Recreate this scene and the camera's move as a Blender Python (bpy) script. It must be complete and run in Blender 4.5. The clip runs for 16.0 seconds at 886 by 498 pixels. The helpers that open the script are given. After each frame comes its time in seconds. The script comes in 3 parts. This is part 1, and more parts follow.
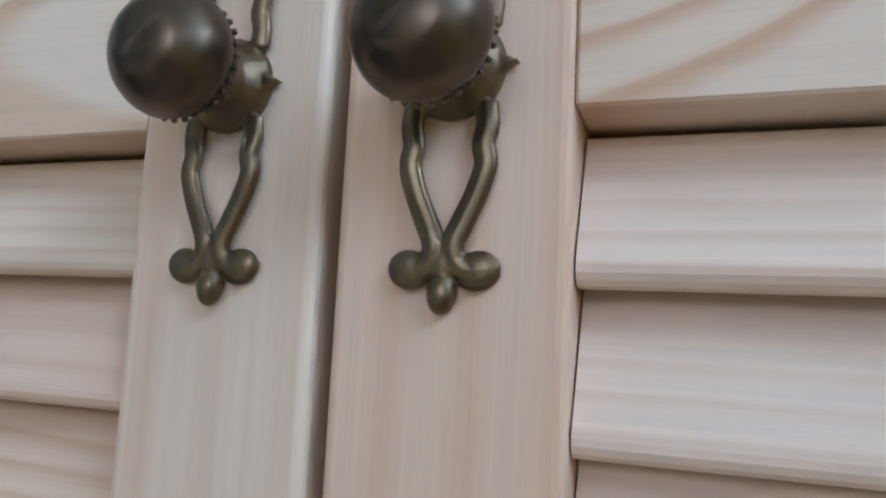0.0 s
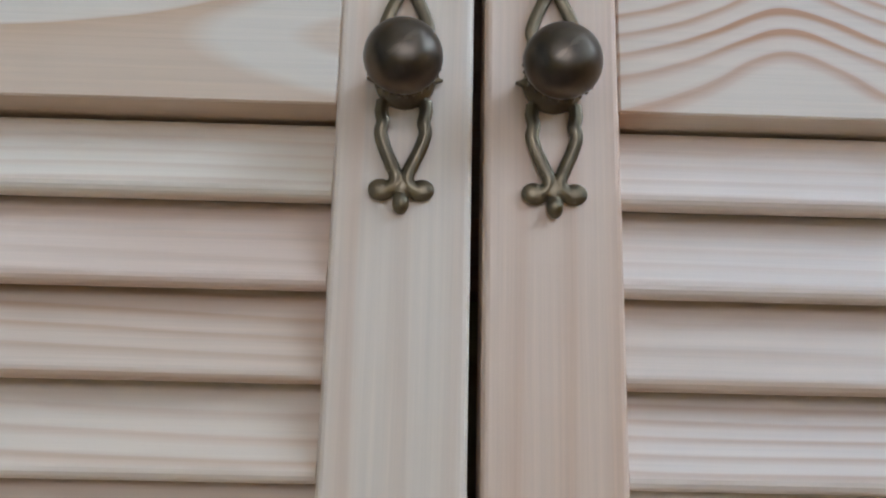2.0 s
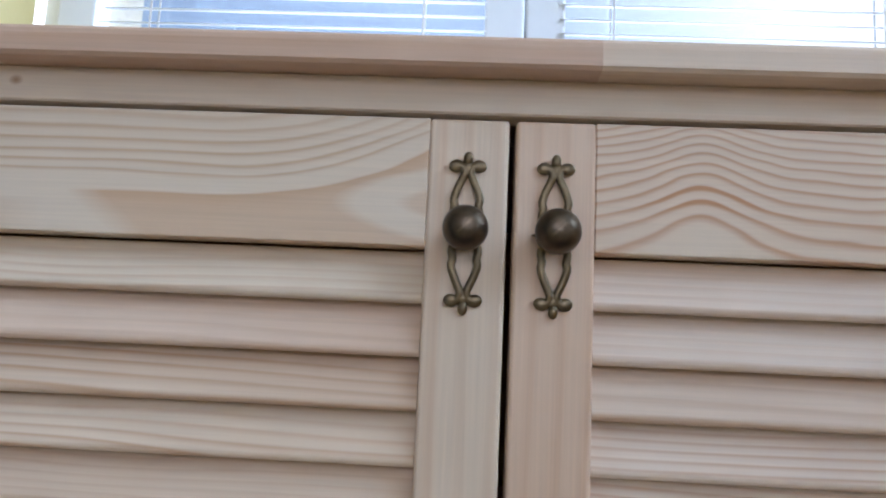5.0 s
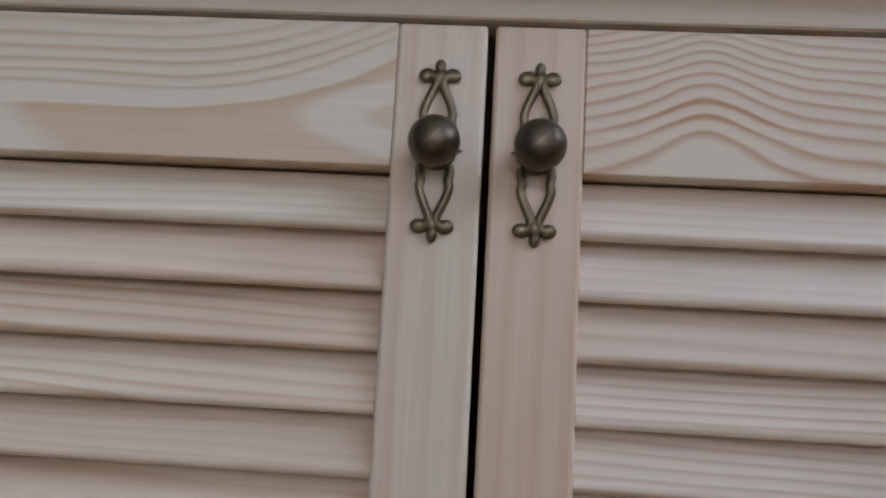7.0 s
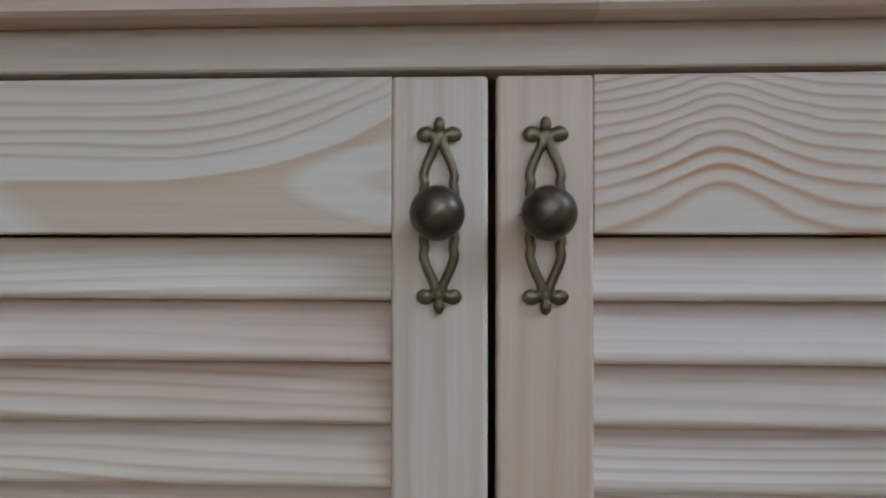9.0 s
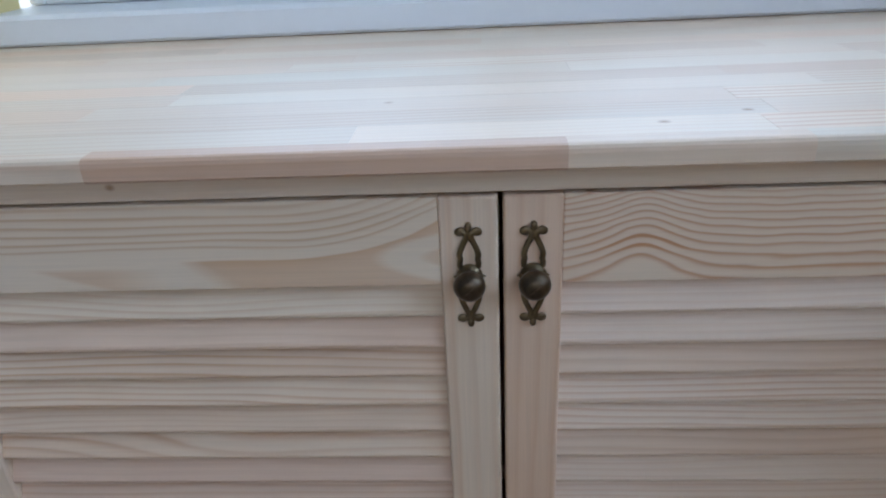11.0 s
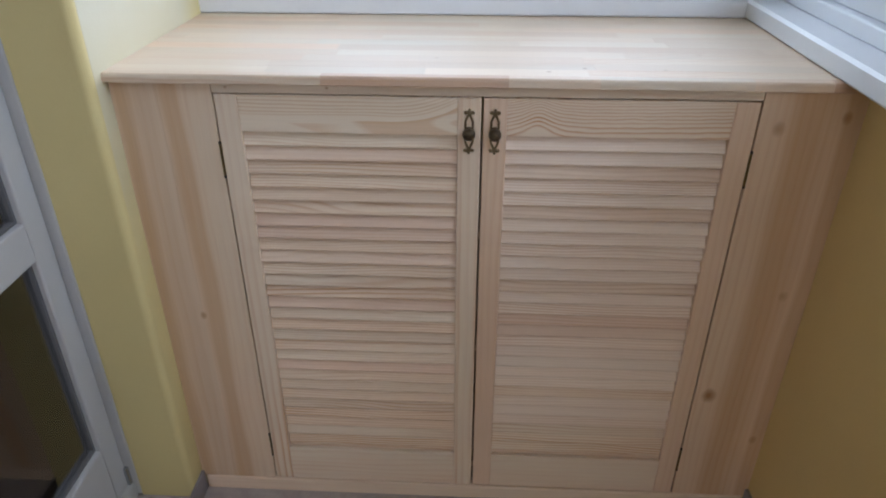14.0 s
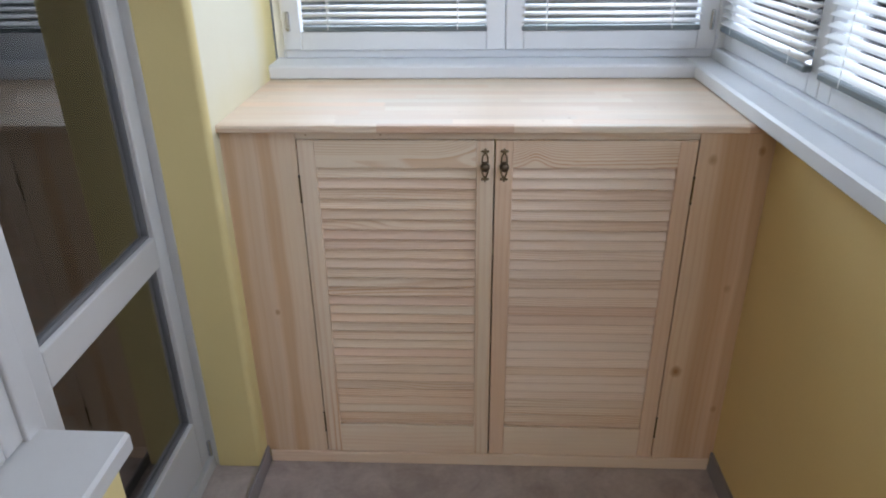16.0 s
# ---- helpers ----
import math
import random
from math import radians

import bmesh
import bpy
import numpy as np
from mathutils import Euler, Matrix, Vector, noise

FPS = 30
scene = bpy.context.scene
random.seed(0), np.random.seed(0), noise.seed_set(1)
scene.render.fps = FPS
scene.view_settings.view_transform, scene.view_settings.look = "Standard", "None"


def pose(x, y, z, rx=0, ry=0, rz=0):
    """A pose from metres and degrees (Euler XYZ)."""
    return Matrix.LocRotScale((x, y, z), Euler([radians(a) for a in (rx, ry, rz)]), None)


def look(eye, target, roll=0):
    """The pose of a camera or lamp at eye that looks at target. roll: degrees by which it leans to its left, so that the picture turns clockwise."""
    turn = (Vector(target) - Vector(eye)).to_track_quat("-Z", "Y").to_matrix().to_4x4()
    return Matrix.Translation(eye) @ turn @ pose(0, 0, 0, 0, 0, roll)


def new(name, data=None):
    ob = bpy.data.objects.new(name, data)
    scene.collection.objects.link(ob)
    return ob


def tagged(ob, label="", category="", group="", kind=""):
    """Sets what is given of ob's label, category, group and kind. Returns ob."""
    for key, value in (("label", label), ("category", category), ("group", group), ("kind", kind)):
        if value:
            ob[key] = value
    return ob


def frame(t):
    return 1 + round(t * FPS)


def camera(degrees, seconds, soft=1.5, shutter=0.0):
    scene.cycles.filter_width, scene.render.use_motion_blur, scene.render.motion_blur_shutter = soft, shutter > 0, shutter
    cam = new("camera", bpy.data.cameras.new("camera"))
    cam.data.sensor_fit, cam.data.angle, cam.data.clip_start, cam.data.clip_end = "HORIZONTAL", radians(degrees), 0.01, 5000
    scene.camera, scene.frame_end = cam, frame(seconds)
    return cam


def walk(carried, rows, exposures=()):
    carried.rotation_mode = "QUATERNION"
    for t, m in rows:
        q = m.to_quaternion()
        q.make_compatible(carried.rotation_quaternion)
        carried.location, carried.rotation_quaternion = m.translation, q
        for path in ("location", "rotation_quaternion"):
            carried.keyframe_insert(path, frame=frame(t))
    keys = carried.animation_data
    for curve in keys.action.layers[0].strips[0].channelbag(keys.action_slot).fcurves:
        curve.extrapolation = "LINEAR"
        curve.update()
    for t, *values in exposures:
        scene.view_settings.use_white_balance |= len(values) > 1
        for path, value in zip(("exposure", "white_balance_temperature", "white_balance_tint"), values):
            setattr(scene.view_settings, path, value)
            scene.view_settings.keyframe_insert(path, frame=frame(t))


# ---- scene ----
cam = camera(64.9, 16.0, soft=2.0)
PATH = [
    (0, (0.063, -0.115, 0.934), (-0.585, 1.755, 1.167), 2.8),
    (0.5, (0.045, -0.147, 0.917), (-0.549, 1.716, 1.338), 2.6),
    (1, (0.030, -0.174, 0.910), (-0.394, 1.755, 1.230), 1.5),
    (1.5, (0.007, -0.195, 0.897), (-0.181, 1.768, 1.230), 1.7),
    (2, (-0.014, -0.209, 0.884), (0.02, 1.751, 1.283), 1.3),
    (2.5, (-0.019, -0.212, 0.879), (0.044, 1.748, 1.271), 1.5),
    (3, (-0.021, -0.23, 0.888), (0.028, 1.736, 1.252), 1.0),
    (3.5, (-0.011, -0.287, 0.922), (-0.117, 1.697, 1.151), 2.2),
    (3.7, (-0.005, -0.312, 0.926), (-0.151, 1.668, 1.163), 2.0),
    (6, (-0.029, -0.376, 0.904), (-0.046, 1.606, 1.174), 3.3),
    (6.5, (-0.022, -0.351, 0.892), (-0.023, 1.632, 1.15), 3.4),
    (7, (0.0, -0.321, 0.894), (-0.111, 1.661, 1.143), 3.2),
    (7.5, (-0.013, -0.295, 0.882), (0.006, 1.691, 1.121), 3.0),
    (8, (-0.003, -0.281, 0.874), (-0.045, 1.702, 1.136), 2.1),
    (8.5, (-0.003, -0.294, 0.902), (-0.16, 1.691, 1.092), 1.4),
    (9, (-0.007, -0.314, 0.962), (-0.103, 1.684, 0.987), 0.1),
    (9.2, (-0.004, -0.318, 0.992), (-0.071, 1.681, 0.948), 0.3),
    (11.5, (-0.021, -0.574, 1.267), (-0.138, 1.173, 0.301), -3.9),
    (12, (-0.048, -0.715, 1.302), (-0.109, 1.028, 0.323), -4.1),
    (12.5, (-0.023, -0.844, 1.352), (-0.126, 0.914, 0.404), -2.5),
    (13, (0.024, -0.974, 1.357), (-0.142, 0.746, 0.349), -0.9),
    (13.5, (0.029, -1.076, 1.388), (-0.145, 0.655, 0.401), -1.1),
    (14, (-0.011, -1.226, 1.438), (-0.097, 0.504, 0.437), -0.0),
    (14.5, (-0.08, -1.348, 1.473), (-0.112, 0.395, 0.493), -1.9),
    (15, (-0.114, -1.456, 1.502), (-0.108, 0.304, 0.553), -1.3),
    (15.5, (-0.096, -1.557, 1.534), (-0.142, 0.215, 0.608), -1.7),
    (16, (-0.054, -1.661, 1.557), (-0.138, 0.135, 0.681), -0.7),
]
walk(cam, [(t, look(eye, target, roll)) for t, eye, target, roll in PATH],
     [(0.0, 0.86, 5600, 15), (3.7, 0.86, 5600, 15), (5.8, 0.50, 6000, 20), (9.2, 0.34, 5450, 13), (11.3, 0.09, 5800, 18), (16.0, 0.38, 6550, 21)])

# ---- light ----
world = bpy.data.worlds.new("sky")
scene.world = world
world.use_nodes = True
wn = world.node_tree
sky = wn.nodes.new("ShaderNodeTexSky")
sky.sky_type = "NISHITA"
sky.sun_disc = False
sky.sun_elevation = radians(38)
sky.sun_rotation = radians(60)
sky.dust_density, sky.ozone_density = 2.5, 0.6
wn.links.new(sky.outputs[0], wn.nodes["Background"].inputs[0])
wn.nodes["Background"].inputs[1].default_value = 0.15

sun = new("sun", bpy.data.lights.new("sun", "SUN"))
sun.data.energy, sun.data.angle, sun.data.color = 0.8, radians(20), (1.0, 0.96, 0.9)
sun.matrix_world = look((6, 9, 9), (0, 0, 0))


def sky_lamp(name, eye, target, w, h, watts, colour=(0.66, 0.84, 1.0)):
    """Daylight standing outside a window's opening."""
    ob = new(name, bpy.data.lights.new(name, "AREA"))
    ob.data.shape, ob.data.size, ob.data.size_y = "RECTANGLE", w, h
    ob.data.energy, ob.data.color = watts, colour
    ob.matrix_world = look(eye, target)
    return ob


sky_lamp("daylight_back", (0.02, 1.25, 2.0), (0.02, 0.0, 1.45), 1.6, 1.5, 46)
sky_lamp("daylight_side", (1.40, -0.70, 2.40), (0.0, -0.5, 0.8), 1.9, 1.3, 84)
# added fill for the cabinet fronts, through an unseen end window
sky_lamp("fill_south", (0.30, -3.95, 2.3), (0.2, 0.0, 0.9), 1.4, 1.3, 24, (0.98, 0.96, 1.0))


# ---- helpers for nodes and meshes ----
class Nodes:
    def __init__(self, name):
        self.mat = bpy.data.materials.new(name)
        self.mat.use_nodes = True
        self.t = self.mat.node_tree
        self.bsdf = self.t.nodes["Principled BSDF"]

    def put(self, node, socket, value):
        if isinstance(value, bpy.types.NodeSocket):
            self.t.links.new(value, node.inputs[socket])
        elif value is not None:
            node.inputs[socket].default_value = value

    def math(self, op, a, b=None, c=None, clamp=False):
        n = self.t.nodes.new("ShaderNodeMath")
        n.operation, n.use_clamp = op, clamp
        for i, v in enumerate((a, b, c)):
            self.put(n, i, v)
        return n.outputs[0]

    def vmath(self, op, a, b=None):
        n = self.t.nodes.new("ShaderNodeVectorMath")
        n.operation = op
        self.put(n, 0, a)
        self.put(n, 1, b)
        return n.outputs[0]

    def xyz(self, v):
        n = self.t.nodes.new("ShaderNodeSeparateXYZ")
        self.put(n, 0, v)
        return n.outputs

    def combine(self, x, y, z):
        n = self.t.nodes.new("ShaderNodeCombineXYZ")
        for i, v in enumerate((x, y, z)):
            self.put(n, i, v)
        return n.outputs[0]

    def noise(self, v, scale=1.0, detail=2.0, rough=0.5, distort=0.0):
        n = self.t.nodes.new("ShaderNodeTexNoise")
        self.put(n, "Vector", v)
        for k, x in (("Scale", scale), ("Detail", detail), ("Roughness", rough), ("Distortion", distort)):
            self.put(n, k, x)
        return n.outputs["Fac"]

    def ramp(self, fac, stops):
        n = self.t.nodes.new("ShaderNodeValToRGB")
        e = n.color_ramp.elements
        while len(e) < len(stops):
            e.new(0.5)
        for el, (p, v) in zip(e, stops):
            el.position = p
            el.color = (v, v, v, 1) if isinstance(v, (int, float)) else (*v, 1)
        self.put(n, 0, fac)
        return n.outputs[0]

    def mix(self, fac, a, b, mode="MIX"):
        n = self.t.nodes.new("ShaderNodeMix")
        n.data_type, n.blend_type = "RGBA", mode
        for k, v in ((0, fac), (6, a), (7, b)):
            if isinstance(v, tuple):
                v = (*v, 1) if len(v) == 3 else v
            self.put(n, k, v)
        return n.outputs[2]

    def coords(self, kind="Object"):
        return self.t.nodes.new("ShaderNodeTexCoord").outputs[kind]

    def random(self):
        return self.t.nodes.new("ShaderNodeObjectInfo").outputs["Random"]

    def bump(self, height, strength, distance):
        n = self.t.nodes.new("ShaderNodeBump")
        n.inputs["Strength"].default_value, n.inputs["Distance"].default_value = strength, distance
        self.put(n, "Height", height)
        self.t.links.new(n.outputs[0], self.bsdf.inputs["Normal"])

    def finish(self, colour=None, rough=None, metal=None):
        self.put(self.bsdf, "Base Color", colour if not isinstance(colour, tuple) else (*colour, 1))
        self.put(self.bsdf, "Roughness", rough)
        self.put(self.bsdf, "Metallic", metal)
        return self.mat


PALE, LINE, PINK = (0.80, 0.685, 0.54), (0.57, 0.285, 0.12), (0.78, 0.535, 0.37)


def pine(name, along="x", pale=PALE, line=LINE, pink=PINK, spacing=0.008, warp=2.2, strength=0.6,
         bell=None, tongue=None, bands=(), knots=(), shuffle=True, tint=0.5, patch=0.35, even=1.0):
    """Planed pine. along: the grain's axis; knots: (along, across, radius)."""
    n = Nodes(name)
    p = n.coords()
    rnd = n.random()
    x0, y0, z0 = n.xyz(p)
    if shuffle:
        off = n.combine(n.math("MULTIPLY", rnd, 23.0), n.math("MULTIPLY", rnd, 7.7), n.math("MULTIPLY", rnd, 13.3))
        q = n.vmath("ADD", p, off)
    else:
        q = p
    x, y, z = n.xyz(q)
    a, b, c = {"x": (x, z, y), "z": (z, x, y), "y": (y, x, z), "top": (x, y, z)}[along]
    a0, b0 = {"x": (x0, z0), "z": (z0, x0), "y": (y0, x0), "top": (x0, y0)}[along]
    g = lambda ka, kb: n.combine(n.math("MULTIPLY", a, ka), n.math("MULTIPLY", b, kb), n.math("MULTIPLY", c, kb))
    low = n.noise(g(2.4, 11.0), detail=1.5)
    mid = n.noise(g(7.0, 45.0), detail=2.0)
    fibre = n.noise(g(9.0, 520.0), detail=3.0, rough=0.65)
    if bell:
        # arched figure: (along, foot of the piece, height of the arch, half width)
        da = n.math("DIVIDE", n.math("SUBTRACT", a0, bell[0]), bell[3])
        arch = n.math("DIVIDE", bell[2], n.math("ADD", 1.0, n.math("MULTIPLY", da, da)))
        up = n.math("SUBTRACT", b0, bell[1])
        arch = n.math("MULTIPLY", arch, n.math("SUBTRACT", 1.0, n.math("MULTIPLY", up, 8.0)))
        r = n.math("SUBTRACT", up, arch)
        r = n.math("SUBTRACT", r, n.math("MULTIPLY", n.math("SUBTRACT", a0, bell[0]), 0.025))
        r = n.math("ADD", r, n.math("MULTIPLY", n.math("SUBTRACT", n.noise(g(26.0, 60.0), detail=1.0), 0.5), 0.005))
        r = n.math("ADD", r, n.math("MULTIPLY", n.math("MULTIPLY", r, r), bell[4]))
    else:
        r = n.math("ADD", n.math("MULTIPLY", b, 0.75), n.math("MULTIPLY", c, 0.4))
    f = n.math("ADD", n.math("DIVIDE", r, spacing), n.math("ADD", n.math("MULTIPLY", low, warp * 2), n.math("MULTIPLY", mid, 0.35)))
    calm = n.ramp(n.math("DIVIDE", n.math("ADD", r, 0.02), 0.09), [(0.08, 0.0), (0.12, 1.0), (0.38, 1.0), (0.48, 0.62), (1.0, 0.5)]) if bell else 1.0
    ring = n.ramp(n.math("FRACT", f), [(0.0, 0.25), (0.12, 0.0), (0.5, 0.12), (0.84, 1.0), (0.93, 0.85), (1.0, 0.25)])
    ring = n.math("MULTIPLY", ring, calm)
    tan = None
    if tongue:
        # heartwood tongues that point along the piece: (foot of the piece), a pale nose closes the wide end
        up = n.math("SUBTRACT", b0, tongue)
        wob = n.math("ADD", n.math("MULTIPLY", n.math("SUBTRACT", mid, 0.5), 0.006), n.math("MULTIPLY", n.math("SUBTRACT", low, 0.5), 0.010))
        up = n.math("ADD", up, wob)
        soft = lambda v, w: n.math("ADD", n.math("DIVIDE", v, w), 0.5, clamp=True)
        rise = n.math("POWER", n.math("DIVIDE", n.math("SUBTRACT", a0, 0.080), 0.123, clamp=True), 2.2)
        crest = n.math("ADD", 0.0245, n.math("MULTIPLY", rise, 0.028))
        over = n.math("SUBTRACT", crest, up)
        under = n.math("SUBTRACT", up, n.math("SUBTRACT", 0.026, n.math("MULTIPLY", n.math("SUBTRACT", a0, 0.009), 0.85)))
        tan = n.math("MULTIPLY", soft(over, 0.0022), soft(under, 0.018))
        edge = n.ramp(n.math("ADD", n.math("DIVIDE", over, 0.02), 0.25), [(0.22, 0.0), (0.30, 1.0), (0.6, 0.72), (1.0, 0.62)])
        tan = n.math("MULTIPLY", tan, edge)
        dv = n.math("DIVIDE", n.math("SUBTRACT", up, 0.022), 0.020)
        dv = n.math("MULTIPLY", dv, dv)
        nose = n.math("SUBTRACT", n.math("DIVIDE", n.math("SUBTRACT", a0, 0.157), 0.044), dv)
        inner = n.math("SUBTRACT", n.math("DIVIDE", n.math("SUBTRACT", a0, 0.190), 0.012), n.math("MULTIPLY", dv, 8.0))
        tan = n.math("MULTIPLY", tan, n.math("SUBTRACT", 1.0, soft(nose, 0.30)))
        tan = n.math("ADD", tan, n.math("MULTIPLY", soft(inner, 0.8), 0.5))
        # a second, fainter tongue nearer the other end
        top2 = n.math("SUBTRACT", 0.018, up)
        low2 = n.math("SUBTRACT", up, n.math("SUBTRACT", 0.016, n.math("MULTIPLY", n.math("ADD", a0, 0.105), 0.30)))
        end2 = soft(n.math("SUBTRACT", -0.035, a0), 0.05)
        second = n.math("MULTIPLY", n.math("MULTIPLY", soft(top2, 0.003), soft(low2, 0.004)), end2)
        tan = n.math("ADD", tan, n.math("MULTIPLY", second, 0.55), clamp=True)
        field = n.math("DIVIDE", n.math("ADD", over, n.math("MULTIPLY", over, n.math("MULTIPLY", over, 3.0))), spacing)
        ring = n.ramp(n.math("FRACT", n.math("MULTIPLY", field, -1.0)), [(0.0, 0.15), (0.15, 0.0), (0.5, 0.15), (0.80, 1.0), (0.93, 0.8), (1.0, 0.15)])
        ring = n.math("MULTIPLY", ring, n.math("SUBTRACT", 1.0, soft(n.math("ADD", over, 0.009), 0.004)))
    fade = n.ramp(n.noise(g(1.3, 16.0), detail=1.0), [(0.32, 0.1), (0.62, 1.0)])
    if shuffle:
        strength = n.math("MULTIPLY", strength, n.math("ADD", 0.30, n.math("POWER", n.math("FRACT", n.math("MULTIPLY", rnd, 3.77)), 2.5)))
    lines = n.math("MULTIPLY", n.math("MULTIPLY", ring, fade), strength, clamp=True)
    blotch = n.ramp(n.noise(g(1.6, 7.0), detail=2.0), [(0.38, 0.0), (0.7, 1.0)])
    base = n.mix(n.math("MULTIPLY", blotch, patch), pale, pink)
    base = n.mix(n.math("MULTIPLY", rnd, tint), base, n.mix(0.5, base, pink))
    if tan is not None:
        base = n.mix(n.math("MULTIPLY", tan, 0.85), base, (0.64, 0.40, 0.225))
    for centre_b, half, amount in bands:
        # a soft-edged streak of heartwood: (across, half width, amount)
        d = n.math("ABSOLUTE", n.math("SUBTRACT", n.math("ADD", b0, n.math("MULTIPLY", n.math("SUBTRACT", low, 0.5), 0.030)), centre_b))
        soft = n.ramp(n.math("DIVIDE", d, half * 2), [(0.30, amount), (0.50, amount * 0.55), (0.72, 0.0)])
        base = n.mix(soft, base, (0.56, 0.335, 0.17))
    col = n.mix(lines, base, line)
    value = n.math("ADD", 0.86, n.math("MULTIPLY", fibre, 0.22))
    bright = n.math("ADD", n.math("MULTIPLY", n.math("FRACT", n.math("MULTIPLY", rnd, 7.31)), 0.14 * even), 1.0 - 0.07 * even)
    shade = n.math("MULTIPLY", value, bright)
    col = n.mix(1.0, col, n.combine(shade, shade, shade), "MULTIPLY")
    for ka, kb, kr, ks in knots:
        da = n.math("MULTIPLY", n.math("SUBTRACT", a0, ka), 0.75)
        db = n.math("SUBTRACT", b0, kb)
        d = n.math("SQRT", n.math("ADD", n.math("MULTIPLY", da, da), n.math("MULTIPLY", db, db)))
        d = n.math("ADD", n.math("DIVIDE", d, kr), n.math("MULTIPLY", n.math("SUBTRACT", mid, 0.5), 0.9))
        col = n.mix(n.ramp(d, [(0.2, ks), (0.6, ks * 0.6), (1.0, 0.0)]), col, (0.36, 0.17, 0.06))
    n.bump(n.math("ADD", n.math("MULTIPLY", fibre, 0.6), n.math("MULTIPLY", ring, 0.4)), 0.25, 0.0006)
    return n.finish(col, n.math("ADD", 0.42, n.math("MULTIPLY", fibre, 0.22)))


def painted(name, colour, vary=0.06, rough=0.45, bump=0.15, scale=6.0, grain=220.0, size=0.0006):
    n = Nodes(name)
    p = n.coords()
    big = n.noise(p, scale, 4.0, 0.6)
    small = n.noise(p, grain, 3.0, 0.6)
    v = n.math("ADD", 1.0 - vary, n.math("MULTIPLY", big, 1.4 * vary))
    v = n.math("ADD", v, n.math("MULTIPLY", n.math("SUBTRACT", small, 0.5), vary * 0.5))
    n.bump(n.math("ADD", small, n.math("MULTIPLY", big, 0.5)), bump, size)
    return n.finish(n.mix(1.0, colour, n.combine(v, v, v), "MULTIPLY"), n.math("ADD", rough - 0.06, n.math("MULTIPLY", big, 0.14)))


def pane_glass(name):
    n = Nodes(name)
    clear = n.t.nodes.new("ShaderNodeBsdfTransparent")
    clear.inputs[0].default_value = (0.93, 0.95, 0.94, 1)
    gloss = n.t.nodes.new("ShaderNodeBsdfGlossy")
    gloss.inputs["Roughness"].default_value = 0.02
    fres = n.t.nodes.new("ShaderNodeFresnel")
    fres.inputs[0].default_value = 1.5
    both = n.t.nodes.new("ShaderNodeMixShader")
    # two faces of a double pane
    k = n.math("MULTIPLY", fres.outputs[0], 2.3, clamp=True)
    n.put(both, 0, k)
    n.t.links.new(clear.outputs[0], both.inputs[1])
    n.t.links.new(gloss.outputs[0], both.inputs[2])
    n.t.links.new(both.outputs[0], n.t.nodes["Material Output"].inputs[0])
    return n.mat


def bronze_metal(name, dark, light):
    n = Nodes(name)
    p = n.coords()
    wear = n.noise(p, 90.0, 3.0, 0.5)
    fine = n.noise(p, 900.0, 2.0)
    col = n.mix(n.ramp(wear, [(0.35, 0.0), (0.7, 1.0)]), dark, light)
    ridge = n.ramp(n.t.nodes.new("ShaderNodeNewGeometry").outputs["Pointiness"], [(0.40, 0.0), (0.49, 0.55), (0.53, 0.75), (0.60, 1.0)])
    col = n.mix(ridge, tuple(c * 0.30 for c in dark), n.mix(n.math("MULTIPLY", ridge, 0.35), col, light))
    n.bump(n.math("ADD", wear, n.math("MULTIPLY", fine, 0.4)), 0.12, 0.0004)
    return n.finish(col, n.math("ADD", 0.22, n.math("MULTIPLY", wear, 0.2)), 0.9)


def lit_reveal(name, over, under):
    """Yellow wall paint with daylight painted in: cream high up, yellow near foot and back."""
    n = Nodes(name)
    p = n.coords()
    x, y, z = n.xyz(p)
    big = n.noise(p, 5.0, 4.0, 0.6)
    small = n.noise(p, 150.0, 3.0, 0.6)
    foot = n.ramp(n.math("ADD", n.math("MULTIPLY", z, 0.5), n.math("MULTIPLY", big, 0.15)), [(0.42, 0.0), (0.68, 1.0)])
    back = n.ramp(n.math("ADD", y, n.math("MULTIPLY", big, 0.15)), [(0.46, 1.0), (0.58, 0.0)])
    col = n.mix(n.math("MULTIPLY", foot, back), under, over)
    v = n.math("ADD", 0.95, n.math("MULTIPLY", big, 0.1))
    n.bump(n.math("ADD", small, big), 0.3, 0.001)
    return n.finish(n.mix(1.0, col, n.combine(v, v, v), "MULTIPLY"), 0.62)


def floor_covering():
    n = Nodes("grey_linoleum")
    p = n.coords()
    big = n.noise(p, 7.0, 5.0, 0.65, 0.8)
    small = n.noise(p, 60.0, 4.0, 0.6)
    col = n.mix(n.ramp(big, [(0.35, 0.0), (0.65, 1.0)]), (0.35, 0.295, 0.275), (0.48, 0.42, 0.395))
    v = n.math("ADD", 0.85, n.math("MULTIPLY", small, 0.3))
    n.bump(small, 0.1, 0.0008)
    return n.finish(n.mix(1.0, col, n.combine(v, v, v), "MULTIPLY"), 0.5)


